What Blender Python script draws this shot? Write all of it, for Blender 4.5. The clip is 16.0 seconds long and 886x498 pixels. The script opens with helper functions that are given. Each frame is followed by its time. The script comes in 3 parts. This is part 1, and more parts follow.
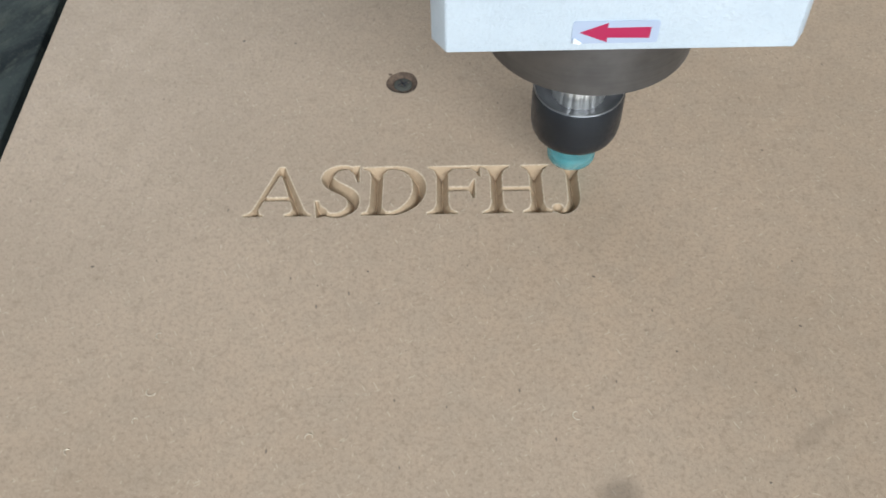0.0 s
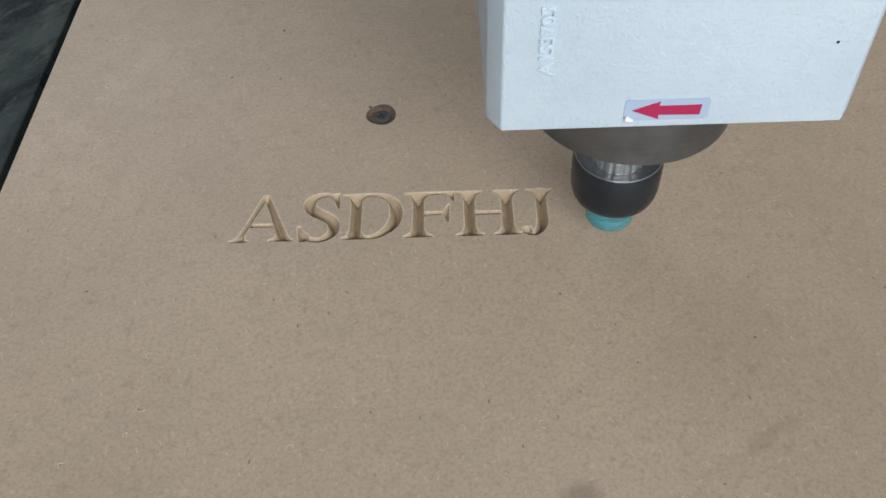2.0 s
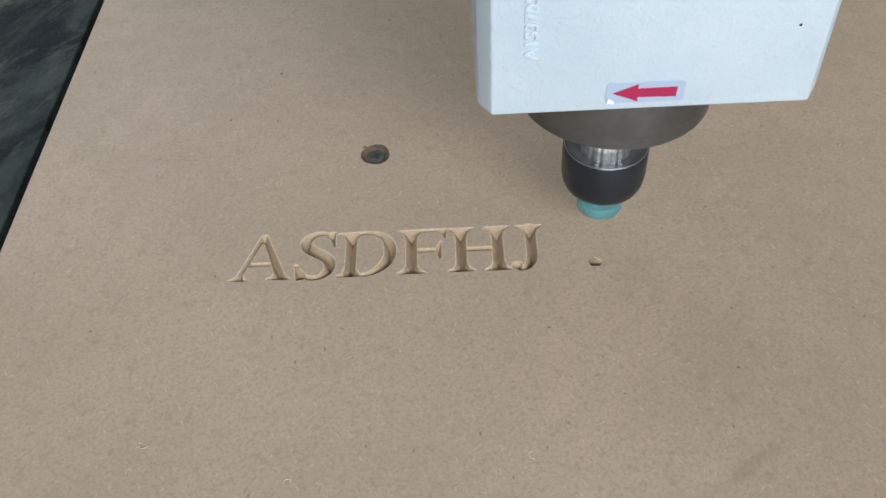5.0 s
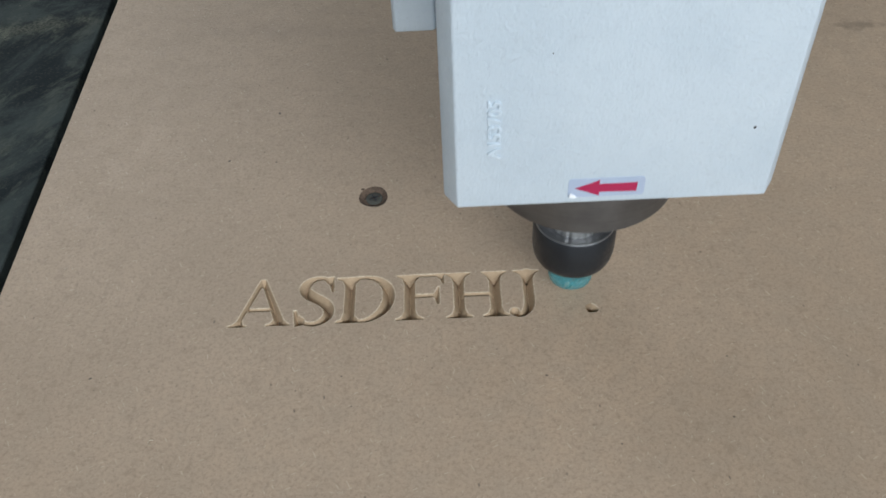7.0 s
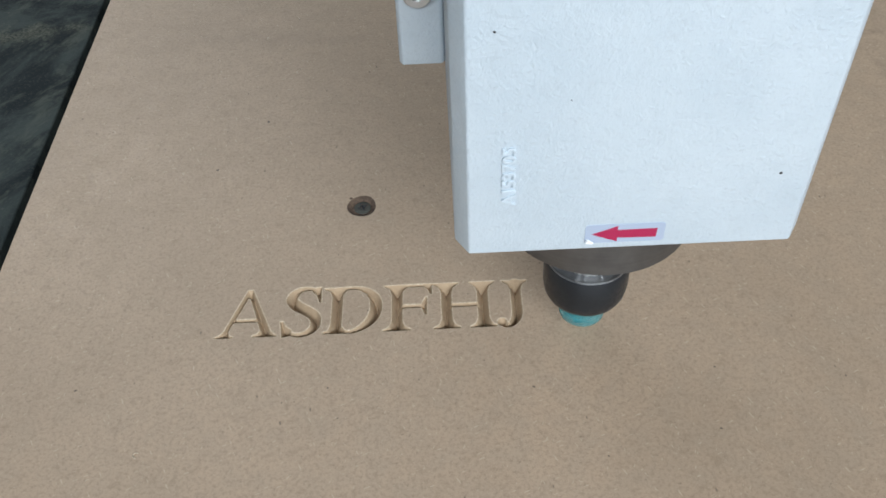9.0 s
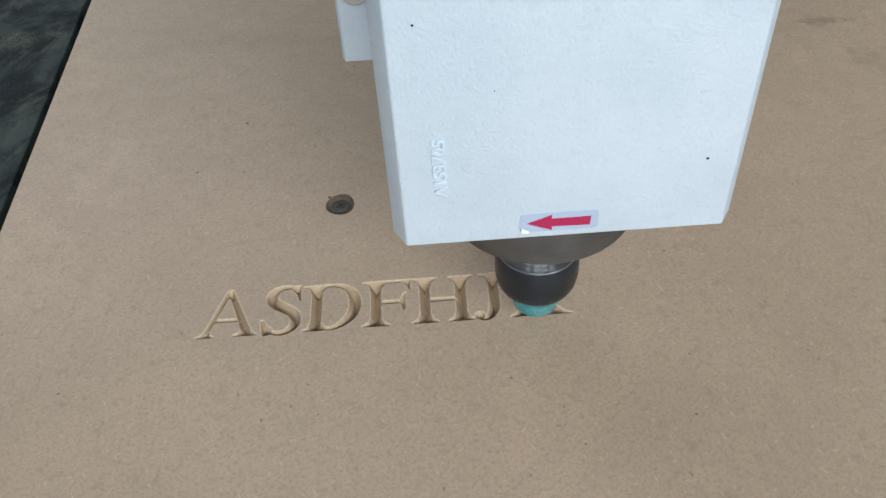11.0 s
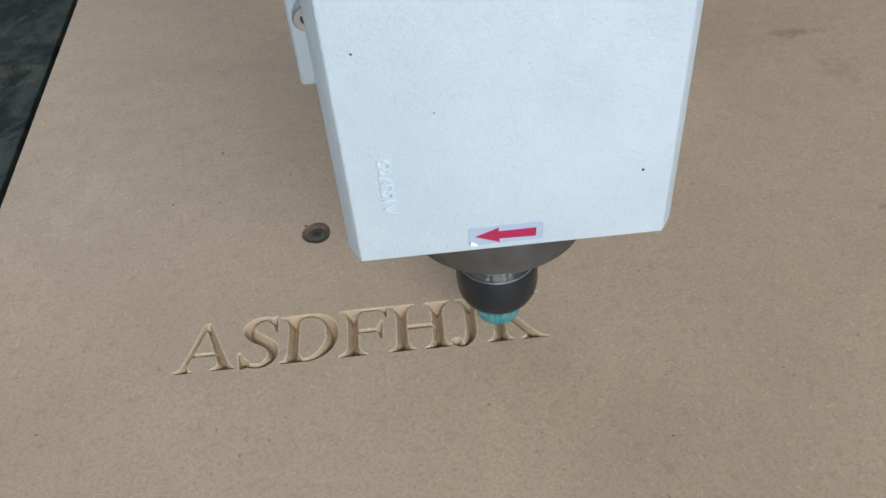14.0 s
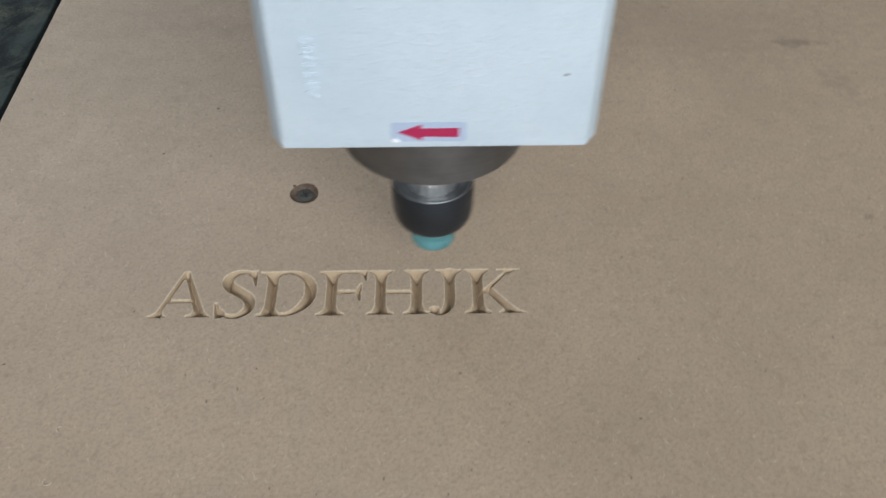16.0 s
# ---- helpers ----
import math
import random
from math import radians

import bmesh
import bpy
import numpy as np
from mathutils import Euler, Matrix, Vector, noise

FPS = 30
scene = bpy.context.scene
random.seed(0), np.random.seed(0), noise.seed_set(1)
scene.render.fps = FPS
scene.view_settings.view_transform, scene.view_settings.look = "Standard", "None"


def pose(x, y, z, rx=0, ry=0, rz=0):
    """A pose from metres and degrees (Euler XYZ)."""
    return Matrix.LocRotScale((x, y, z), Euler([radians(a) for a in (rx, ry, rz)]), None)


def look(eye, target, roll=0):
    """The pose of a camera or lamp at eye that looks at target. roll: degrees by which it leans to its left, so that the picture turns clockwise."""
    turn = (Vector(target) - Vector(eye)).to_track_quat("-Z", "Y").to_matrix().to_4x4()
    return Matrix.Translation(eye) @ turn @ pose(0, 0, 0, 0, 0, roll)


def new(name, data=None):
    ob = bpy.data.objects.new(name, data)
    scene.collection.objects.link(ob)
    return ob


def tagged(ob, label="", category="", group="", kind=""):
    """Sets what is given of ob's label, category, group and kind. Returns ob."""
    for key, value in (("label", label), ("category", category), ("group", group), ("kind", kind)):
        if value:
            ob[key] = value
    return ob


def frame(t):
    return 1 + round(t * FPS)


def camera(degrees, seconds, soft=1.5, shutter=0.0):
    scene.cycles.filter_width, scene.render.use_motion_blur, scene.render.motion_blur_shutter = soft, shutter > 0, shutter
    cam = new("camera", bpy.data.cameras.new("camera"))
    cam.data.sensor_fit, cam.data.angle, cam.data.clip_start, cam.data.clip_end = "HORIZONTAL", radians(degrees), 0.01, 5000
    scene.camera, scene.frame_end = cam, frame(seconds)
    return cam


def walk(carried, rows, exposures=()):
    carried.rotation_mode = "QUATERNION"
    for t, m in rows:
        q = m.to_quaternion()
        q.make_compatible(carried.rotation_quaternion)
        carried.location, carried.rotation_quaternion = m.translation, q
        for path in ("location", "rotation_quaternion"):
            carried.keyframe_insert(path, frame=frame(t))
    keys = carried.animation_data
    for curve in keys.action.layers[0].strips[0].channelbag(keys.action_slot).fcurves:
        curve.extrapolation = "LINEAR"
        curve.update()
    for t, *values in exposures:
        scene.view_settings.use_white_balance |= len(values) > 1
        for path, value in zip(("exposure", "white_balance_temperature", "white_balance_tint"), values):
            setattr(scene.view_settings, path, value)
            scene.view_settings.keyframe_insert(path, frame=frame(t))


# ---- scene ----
# ---- camera and its path: metres, z up from the board's face, x along the engraved line ----
cam = camera(53.1, 16.0, shutter=0.8)
PATH = [
    (0, (0.0847, -0.2369, 0.2644), (0.0810, -0.0139, -0.0053), -1.61),
    (0.5, (0.0856, -0.2389, 0.2707), (0.0799, -0.0127, 0.0037), -2.61),
    (1, (0.0886, -0.2451, 0.2743), (0.0828, -0.0149, 0.0106), -2.79),
    (1.5, (0.0940, -0.2524, 0.2752), (0.0892, -0.0191, 0.0143), -2.52),
    (2, (0.0954, -0.2529, 0.2763), (0.0916, -0.0203, 0.0148), -2.41),
    (2.5, (0.0966, -0.2530, 0.2772), (0.0912, -0.0203, 0.0158), -3.11),
    (3, (0.0997, -0.2565, 0.2818), (0.0951, -0.0224, 0.0216), -3.28),
    (3.5, (0.1003, -0.2576, 0.2838), (0.0957, -0.0220, 0.0249), -3.39),
    (6, (0.1011, -0.2581, 0.2928), (0.0960, -0.0160, 0.0401), -3.44),
    (6.5, (0.0967, -0.2531, 0.2969), (0.0928, -0.0114, 0.0438), -3.31),
    (7, (0.0994, -0.2488, 0.3006), (0.0972, -0.0053, 0.0492), -2.90),
    (7.5, (0.1004, -0.2514, 0.3023), (0.0986, -0.0082, 0.0505), -2.86),
    (8, (0.1028, -0.2528, 0.3048), (0.0996, -0.0075, 0.0552), -3.46),
    (8.5, (0.1034, -0.2512, 0.3028), (0.1035, -0.0059, 0.0532), -2.85),
    (9, (0.1042, -0.2452, 0.3023), (0.1029, -0.0013, 0.0512), -2.84),
    (9.5, (0.1061, -0.2456, 0.3001), (0.1085, -0.0024, 0.0484), -2.45),
    (9.7, (0.1076, -0.2460, 0.3011), (0.1110, -0.0020, 0.0502), -2.42),
    (11.8, (0.1149, -0.2513, 0.3039), (0.1142, -0.0093, 0.0510), -4.92),
    (12, (0.1159, -0.2514, 0.3021), (0.1163, -0.0099, 0.0488), -4.89),
    (12.5, (0.1198, -0.2494, 0.3046), (0.1225, -0.0078, 0.0514), -4.92),
    (13, (0.1233, -0.2486, 0.3060), (0.1275, -0.0056, 0.0541), -4.94),
    (13.5, (0.1232, -0.2462, 0.3073), (0.1247, -0.0020, 0.0566), -5.43),
    (14, (0.1222, -0.2447, 0.3102), (0.1250, 0.0008, 0.0607), -5.41),
    (14.5, (0.1192, -0.2466, 0.3092), (0.1218, -0.0025, 0.0584), -5.40),
    (15, (0.1246, -0.2536, 0.3017), (0.1300, -0.0106, 0.0499), -4.04),
    (15.5, (0.1247, -0.2580, 0.2983), (0.1293, -0.0154, 0.0461), -1.81),
    (16, (0.1241, -0.2557, 0.2991), (0.1307, -0.0096, 0.0503), 0.33),
]
EXPOSURES = [(0.0, 0.34), (0.5, 0.16), (1.0, 0.08), (1.5, -0.33), (2.0, 0.0), (2.5, 0.1), (3.5, 0.18), (6.0, 0.1), (6.5, 0.05), (7.0, -0.12), (7.5, 0.07), (8.0, 0.1), (9.5, 0.11), (12.0, 0.07), (12.5, 0.11), (13.0, -0.04), (13.5, -0.04), (14.0, 0.03), (15.0, 0.08), (16.0, -0.05)]
walk(cam, [(t, look(eye, target, roll)) for t, eye, target, roll in PATH], EXPOSURES)

# ---- world and light: daylight of a workshop through two unseen windows, the north one added ----
world = bpy.data.worlds.new("workshop_daylight")
scene.world = world
world.use_nodes = True
sky = world.node_tree.nodes.new("ShaderNodeTexSky")
sky.sky_type, sky.sun_disc = "NISHITA", False
sky.sun_elevation, sky.sun_rotation = radians(48), radians(150)
world.node_tree.nodes["Background"].inputs["Strength"].default_value = 0.1
world.node_tree.links.new(sky.outputs["Color"], world.node_tree.nodes["Background"].inputs["Color"])


def window_light(name, eye, target, wide, high, watts):
    data = bpy.data.lights.new(name, "AREA")
    data.shape, data.size, data.size_y, data.energy, data.color = "RECTANGLE", wide, high, watts, (0.885, 0.96, 1.01)
    lamp = new(name, data)
    lamp.matrix_world = look(eye, target)
    return lamp


window_light("south_window_daylight", (0.9, -3.92, 2.65), (0.2, 0, 0.2), 4.9, 1.5, 300)
# added fill from an unseen opening: lays a sheen on the board's far left
window_light("unseen_north_fill", (-2.1, 3.92, 3.15), (0.0, 0.1, 0.0), 3.0, 1.5, 36)


# ---- materials ----
def material(name, colour=(0.5, 0.5, 0.5), rough=0.6, metal=0.0):
    m = bpy.data.materials.new(name)
    m.use_nodes = True
    b = m.node_tree.nodes["Principled BSDF"]
    b.inputs["Base Color"].default_value = (*colour, 1)
    b.inputs["Roughness"].default_value, b.inputs["Metallic"].default_value = rough, metal
    return m


class Nodes:
    """Short hand for the nodes of one material."""

    def __init__(self, m):
        self.t, self.b = m.node_tree, m.node_tree.nodes["Principled BSDF"]
        self.place = self.t.nodes.new("ShaderNodeTexCoord").outputs["Object"]

    def put(self, socket, value):
        if isinstance(value, (int, float)):
            socket.default_value = value
        elif isinstance(value, tuple):
            socket.default_value = value if len(socket.default_value) == len(value) else (*value, 1)
        else:
            self.t.links.new(value, socket)

    def moved(self, shift=(0, 0, 0), turn=0.0, scale=(1, 1, 1)):
        n = self.t.nodes.new("ShaderNodeMapping")
        n.vector_type = "TEXTURE"
        self.put(n.inputs["Vector"], self.place)
        n.inputs["Location"].default_value, n.inputs["Scale"].default_value = shift, scale
        n.inputs["Rotation"].default_value = (0, 0, radians(turn))
        return n.outputs[0]

    def noise(self, scale, detail=3.0, rough=0.6, at=None, warp=0.0):
        n = self.t.nodes.new("ShaderNodeTexNoise")
        self.put(n.inputs["Vector"], at or self.place)
        n.inputs["Scale"].default_value, n.inputs["Detail"].default_value = scale, detail
        n.inputs["Roughness"].default_value, n.inputs["Distortion"].default_value = rough, warp
        return n.outputs["Fac"]

    def cells(self, scale, at=None):
        n = self.t.nodes.new("ShaderNodeTexVoronoi")
        self.put(n.inputs["Vector"], at or self.place)
        n.inputs["Scale"].default_value = scale
        return n.outputs["Distance"], n.outputs["Color"]

    def ramp(self, value, a, b, low=0.0, high=1.0):
        n = self.t.nodes.new("ShaderNodeMapRange")
        n.interpolation_type = "SMOOTHSTEP"
        for key, v in (("Value", value), ("From Min", a), ("From Max", b), ("To Min", low), ("To Max", high)):
            self.put(n.inputs[key], v)
        return n.outputs["Result"]

    def math(self, how, a, b=0.0):
        n = self.t.nodes.new("ShaderNodeMath")
        n.operation = how
        self.put(n.inputs[0], a), self.put(n.inputs[1], b)
        return n.outputs[0]

    def length(self, vector):
        n = self.t.nodes.new("ShaderNodeVectorMath")
        n.operation = "LENGTH"
        self.put(n.inputs[0], vector)
        return n.outputs["Value"]

    def mix(self, share, a, b, how="MIX"):
        n = self.t.nodes.new("ShaderNodeMix")
        n.data_type, n.blend_type = "RGBA", how
        self.put(n.inputs[0], share), self.put(n.inputs[6], a), self.put(n.inputs[7], b)
        return n.outputs[2]

    def bump(self, height, strength, distance):
        n = self.t.nodes.new("ShaderNodeBump")
        n.inputs["Strength"].default_value, n.inputs["Distance"].default_value = strength, distance
        self.put(n.inputs["Height"], height)
        self.put(self.b.inputs["Normal"], n.outputs[0])

    def base(self, colour):
        self.put(self.b.inputs["Base Color"], colour)

    def rough(self, value):
        self.put(self.b.inputs["Roughness"], value)


def flecks(n, scale, turn, stretch, most, share):
    """Fibres: stretched cells of which a share shows, as a mask from 0 to 1."""
    at = n.moved((0.013 * turn, 0.007 * turn, 0), turn, (stretch, 1, 1))
    bent = n.t.nodes.new("ShaderNodeVectorMath")
    bent.operation = "ADD"
    wobble = n.t.nodes.new("ShaderNodeTexNoise")
    n.put(wobble.inputs["Vector"], at)
    wobble.inputs["Scale"].default_value = scale * 0.35
    low = n.t.nodes.new("ShaderNodeVectorMath")
    low.operation = "SCALE"
    n.put(low.inputs[0], wobble.outputs["Color"])
    low.inputs["Scale"].default_value = 1.1 / scale
    n.put(bent.inputs[0], at), n.put(bent.inputs[1], low.outputs[0])
    near, shade = n.cells(scale, bent.outputs[0])
    split = n.t.nodes.new("ShaderNodeSeparateColor")
    n.put(split.inputs[0], shade)
    picked = n.math("LESS_THAN", split.outputs[0], share)
    size = n.math("MULTIPLY", split.outputs[1], most)
    return n.math("MULTIPLY", n.ramp(n.math("SUBTRACT", near, size), 0.03, -0.05), picked)


def spot(n, x, y, turn, wide, high, ragged=0.35, soft=0.85, scale=160.0):
    """A ragged oval stain at x, y: 1 in its middle, 0 outside."""
    far = n.length(n.moved((x, y, 0), turn, (wide, high, 1)))
    uneven = n.math("MULTIPLY", n.math("SUBTRACT", n.noise(scale, 4), 0.5), 2 * ragged)
    return n.ramp(n.math("ADD", far, uneven), 1.0, 1.0 - soft)


SPECKS = [(-53.6, -24.4, 20, 1.0, 0.6), (137.6, -32.8, -30, 0.9, 0.5), (208.8, -56.5, -20, 0.8, 0.5), (163.0, -66.5, 0, 0.5, 0.5), (52.5, -28.8, 0, 0.5, 0.5), (-14.1, 114.0, 0, 0.8, 0.9), (10.8, 111.4, 0, 0.7, 0.7),
          (8.4, 153.5, 10, 0.9, 1.4), (68.2, 12.3, 0, 0.6, 0.6), (57.3, -43.9, 0, 0.5, 0.4), (213.4, -26.9, 0, 0.6, 0.5), (184.1, -116.0, 0, 0.6, 0.5)]


def mdf(name, cut=False):
    """Fibreboard: sanded face, or the paler, rougher wall of a fresh cut."""
    m = material(name, rough=0.75)
    n = Nodes(m)
    broad, mid, fine = n.noise(9, 3), n.noise(75, 4, 0.65), n.noise(620, 4, 0.75)
    grain = n.noise(1500, 2, 0.7)
    if cut:
        c = n.mix(n.ramp(mid, 0.3, 0.7), (0.405, 0.292, 0.188), (0.47, 0.345, 0.228))
        c = n.mix(n.ramp(fine, 0.35, 0.7, 0, 0.55), c, (0.35, 0.25, 0.16))
        n.base(c)
        n.bump(n.mix(0.5, n.noise(900, 4, 0.7), fine), 0.5, 0.0004)
        n.rough(0.85)
        return m
    c = n.mix(n.ramp(broad, 0.3, 0.7), (0.411, 0.299, 0.21), (0.475, 0.346, 0.245))
    c = n.mix(n.ramp(mid, 0.35, 0.7, 0, 0.35), c, (0.37, 0.29, 0.215))
    c = n.mix(n.ramp(n.noise(210, 3, 0.6, warp=0.6), 0.5, 0.78, 0, 0.5), c, (0.29, 0.207, 0.138))
    c = n.mix(n.ramp(fine, 0.42, 0.74, 0, 0.68), c, (0.255, 0.18, 0.121))
    c = n.mix(n.ramp(grain, 0.52, 0.75, 0, 0.7), c, (0.50, 0.40, 0.29))
    for scale, turn, stretch, most, share, strength in ((1150, 24, 5, 0.3, 0.16, 0.55), (1000, 118, 6, 0.28, 0.15, 0.57), (1250, 71, 4, 0.3, 0.16, 0.55), (700, 160, 7, 0.15, 0.05, 0.75), (640, 48, 8, 0.13, 0.045, 0.75), (560, 95, 7, 0.14, 0.035, 0.75)):
        c = n.mix(n.math("MULTIPLY", flecks(n, scale, turn, stretch, most, share), strength), c, (0.58, 0.49, 0.37))
    for scale, turn, stretch, most, share, strength in ((900, 10, 1.8, 0.3, 0.06, 0.35), (420, 95, 2.0, 0.2, 0.06, 0.65), (190, 140, 1.5, 0.10, 0.05, 0.85), (1100, 60, 3, 0.3, 0.08, 0.3)):
        c = n.mix(n.math("MULTIPLY", flecks(n, scale, turn, stretch, most, share), strength), c, (0.085, 0.062, 0.045))
    # marks with a shape of their own: a scuff, a damp blot, dirt near the far edge
    stains = ((0.203, -0.0985, 32, 0.026, 0.0045, 0.9, 0.2), (0.136, -0.120, 8, 0.0100, 0.0085, 0.45, 0.48), (0.354, 0.216, 0, 0.02, 0.007, 1.1, 0.35),
              (0.366, 0.172, 20, 0.014, 0.02, 1.2, 0.2), (0.343, 0.0585, 10, 0.004, 0.003, 0.9, 0.35), (0.30, 0.235, 5, 0.16, 0.06, 0.9, 0.16), (0.02, 0.236, -4, 0.11, 0.010, 1.0, 0.08))
    for x, y, turn, wide, high, ragged, strength in stains:
        c = n.mix(n.math("MULTIPLY", spot(n, x, y, turn, wide, high, ragged), strength), c, (0.10, 0.075, 0.052))
    for x, y, turn, wide, high in SPECKS:
        c = n.mix(n.math("MULTIPLY", spot(n, x / 1000, y / 1000, turn, wide / 1000, high / 1000, 0.3, 0.5, 900.0), 0.85), c, (0.055, 0.04, 0.03))
    n.base(c)
    n.rough(n.ramp(mid, 0.3, 0.7, 0.44, 0.56))
    n.b.inputs["Specular IOR Level"].default_value = 0.95
    n.bump(n.mix(0.6, fine, grain), 0.12, 0.00012)
    return m


def burnt():
    m = material("scorched_fibreboard", rough=0.8)
    n = Nodes(m)
    n.base(n.mix(n.ramp(n.noise(420, 4), 0.35, 0.65), (0.07, 0.046, 0.033), (0.145, 0.097, 0.068)))
    n.bump(n.noise(1300, 4), 0.5, 0.0003)
    return m


def dark_bed():
    """Dark phenolic bed, dusty and smeared."""
    m = material("dusty_dark_bed", rough=0.55)
    n = Nodes(m)
    smear = n.noise(13, 6, 0.68, n.moved((0, 0, 0), 50, (1.5, 1, 1)), warp=0.5)
    dust = n.noise(60, 7, 0.75, n.moved((0, 0, 0), 62, (2.2, 1, 1)), warp=0.4)
    fine = n.noise(520, 4, 0.75)
    c = n.mix(n.ramp(smear, 0.42, 0.6), (0.010, 0.015, 0.017), (0.046, 0.058, 0.056))
    c = n.mix(n.ramp(dust, 0.48, 0.68, 0, 0.8), c, (0.085, 0.095, 0.082))
    c = n.mix(n.ramp(fine, 0.5, 0.8, 0, 0.5), c, (0.10, 0.105, 0.095))
    # sawdust swept into the far corner, scuffs along it
    for x, y, turn, wide, high, strength in ((-0.225, 0.215, 62, 0.085, 0.028, 0.55), (-0.170, 0.13, 55, 0.05, 0.012, 0.3), (-0.155, 0.06, 70, 0.03, 0.012, 0.28), (-0.185, 0.275, 10, 0.07, 0.014, 0.35)):
        c = n.mix(n.math("MULTIPLY", n.math("MULTIPLY", spot(n, x, y, turn, wide, high, 0.9, 0.9, 70.0), n.ramp(fine, 0.3, 0.62)), strength), c, (0.25, 0.25, 0.185))
    c = n.mix(flecks(n, 500, 30, 2.0, 0.16, 0.05), c, (0.2, 0.19, 0.15))
    n.base(c)
    n.rough(n.ramp(dust, 0.3, 0.7, 0.7, 0.95))
    n.b.inputs["Specular IOR Level"].default_value = 0.25
    n.bump(fine, 0.15, 0.0003)
    return m


def white_casting():
    """White enamel over a sand casting: fine orange peel with small pits."""
    m = material("white_enamel_casting", rough=0.42)
    n = Nodes(m)
    peel, pits = n.noise(420, 3, 0.65), n.noise(900, 3, 0.7)
    c = n.mix(n.ramp(n.noise(24, 4), 0.3, 0.7), (0.54, 0.62, 0.69), (0.60, 0.675, 0.74))
    c = n.mix(n.ramp(pits, 0.5, 0.78, 0, 0.5), c, (0.45, 0.515, 0.575))
    c = n.mix(n.ramp(n.noise(130, 4, 0.7), 0.5, 0.8, 0, 0.4), c, (0.47, 0.535, 0.59))
    c = n.mix(flecks(n, 75, 20, 1.5, 0.12, 0.05), c, (0.52, 0.55, 0.58))
    n.base(c)
    n.rough(n.ramp(peel, 0.3, 0.7, 0.36, 0.55))
    n.bump(n.mix(0.5, peel, pits), 0.75, 0.0007)
    return m


def steel(name, colour, rough, streak=0.12):
    """Turned metal: fine rings round the axis."""
    m = material(name, colour, rough, 1.0)
    n = Nodes(m)
    rings = n.noise(900, 3, 0.6, n.moved((0, 0, 0), 0, (14, 14, 1)))
    n.rough(n.ramp(rings, 0.3, 0.7, rough - streak / 2, rough + streak / 2))
    n.base(n.mix(n.ramp(n.noise(55, 4), 0.3, 0.7), colour, tuple(0.72 * v for v in colour)))
    n.bump(rings, 0.12, 0.0003)
    return m


def black_oxide():
    m = material("black_oxide_steel", (0.016, 0.017, 0.02), 0.42, 0.0)
    n = Nodes(m)
    n.base(n.mix(n.ramp(n.noise(40, 4), 0.3, 0.7), (0.008, 0.011, 0.015), (0.016, 0.020, 0.026)))
    n.b.inputs["Specular IOR Level"].default_value = 0.45
    n.rough(n.ramp(n.noise(500, 3), 0.3, 0.7, 0.28, 0.46))
    return m


def plaster(name, a, b):
    m = material(name, a, 0.85)
    n = Nodes(m)
    n.base(n.mix(n.ramp(n.noise(1.6, 5), 0.35, 0.65), a, b))
    n.bump(n.noise(40, 4), 0.2, 0.004)
    return m


# broken fibre edge, painted pale for the light its lip catches
LIT_EDGE = material("lit_fibre_edge", (0.56, 0.45, 0.33), 0.9)
lit_edge = Nodes(LIT_EDGE)
lit_edge.base(lit_edge.mix(lit_edge.ramp(lit_edge.noise(700, 4), 0.35, 0.65), (0.46, 0.36, 0.26), (0.62, 0.51, 0.38)))
lit_edge.bump(lit_edge.noise(1200, 4), 0.5, 0.0003)
FACE, CUT, BURNT, BED = mdf("fibreboard_face"), mdf("fresh_cut_fibreboard", True), burnt(), dark_bed()
ENAMEL = white_casting()
SPINDLE = steel("grey_spindle_steel", (0.215, 0.215, 0.218), 0.5)
SHAFT = steel("bright_ground_steel", (0.95, 0.95, 0.94), 0.42, 0.12)
CURL = material("pale_wood_fibre", (0.62, 0.54, 0.42), 0.7)
BLACK = black_oxide()
NUTSIDE = material("dark_nut_face", (0.10, 0.103, 0.11), 0.4, 0.5)
# brighter than the black nut: the rim's highlight is put into this colour
RIM = steel("nut_rim_highlight", (0.55, 0.56, 0.58), 0.3, 0.06)
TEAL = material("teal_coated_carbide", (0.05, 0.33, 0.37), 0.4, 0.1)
# half see-through in place of spin blur; the cutter itself does not turn
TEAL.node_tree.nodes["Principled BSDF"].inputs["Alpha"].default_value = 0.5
CARBIDE = steel("carbide_cutter_shank", (0.32, 0.34, 0.36), 0.3)
STICKER = material("clear_film_sticker", (0.40, 0.47, 0.60), 0.4)
GLINT = material("lifted_film_painted_glint", (0.92, 0.94, 0.96), 0.2)
CRIMSON = material("crimson_print", (0.40, 0.014, 0.075), 0.5)
ZINC = steel("zinc_bolt", (0.55, 0.56, 0.57), 0.3)
SCREW = material("dusty_dark_screw", (0.068, 0.068, 0.058), 0.95, 0.0)
DIRT = material("dark_grit", (0.03, 0.03, 0.035), 0.8)
WALL, FLOOR = plaster("wall_paint", (0.36, 0.37, 0.37), (0.43, 0.43, 0.42)), plaster("concrete", (0.28, 0.28, 0.27), (0.38, 0.37, 0.35))
FRAME = plaster("machine_paint", (0.10, 0.13, 0.16), (0.14, 0.17, 0.20))


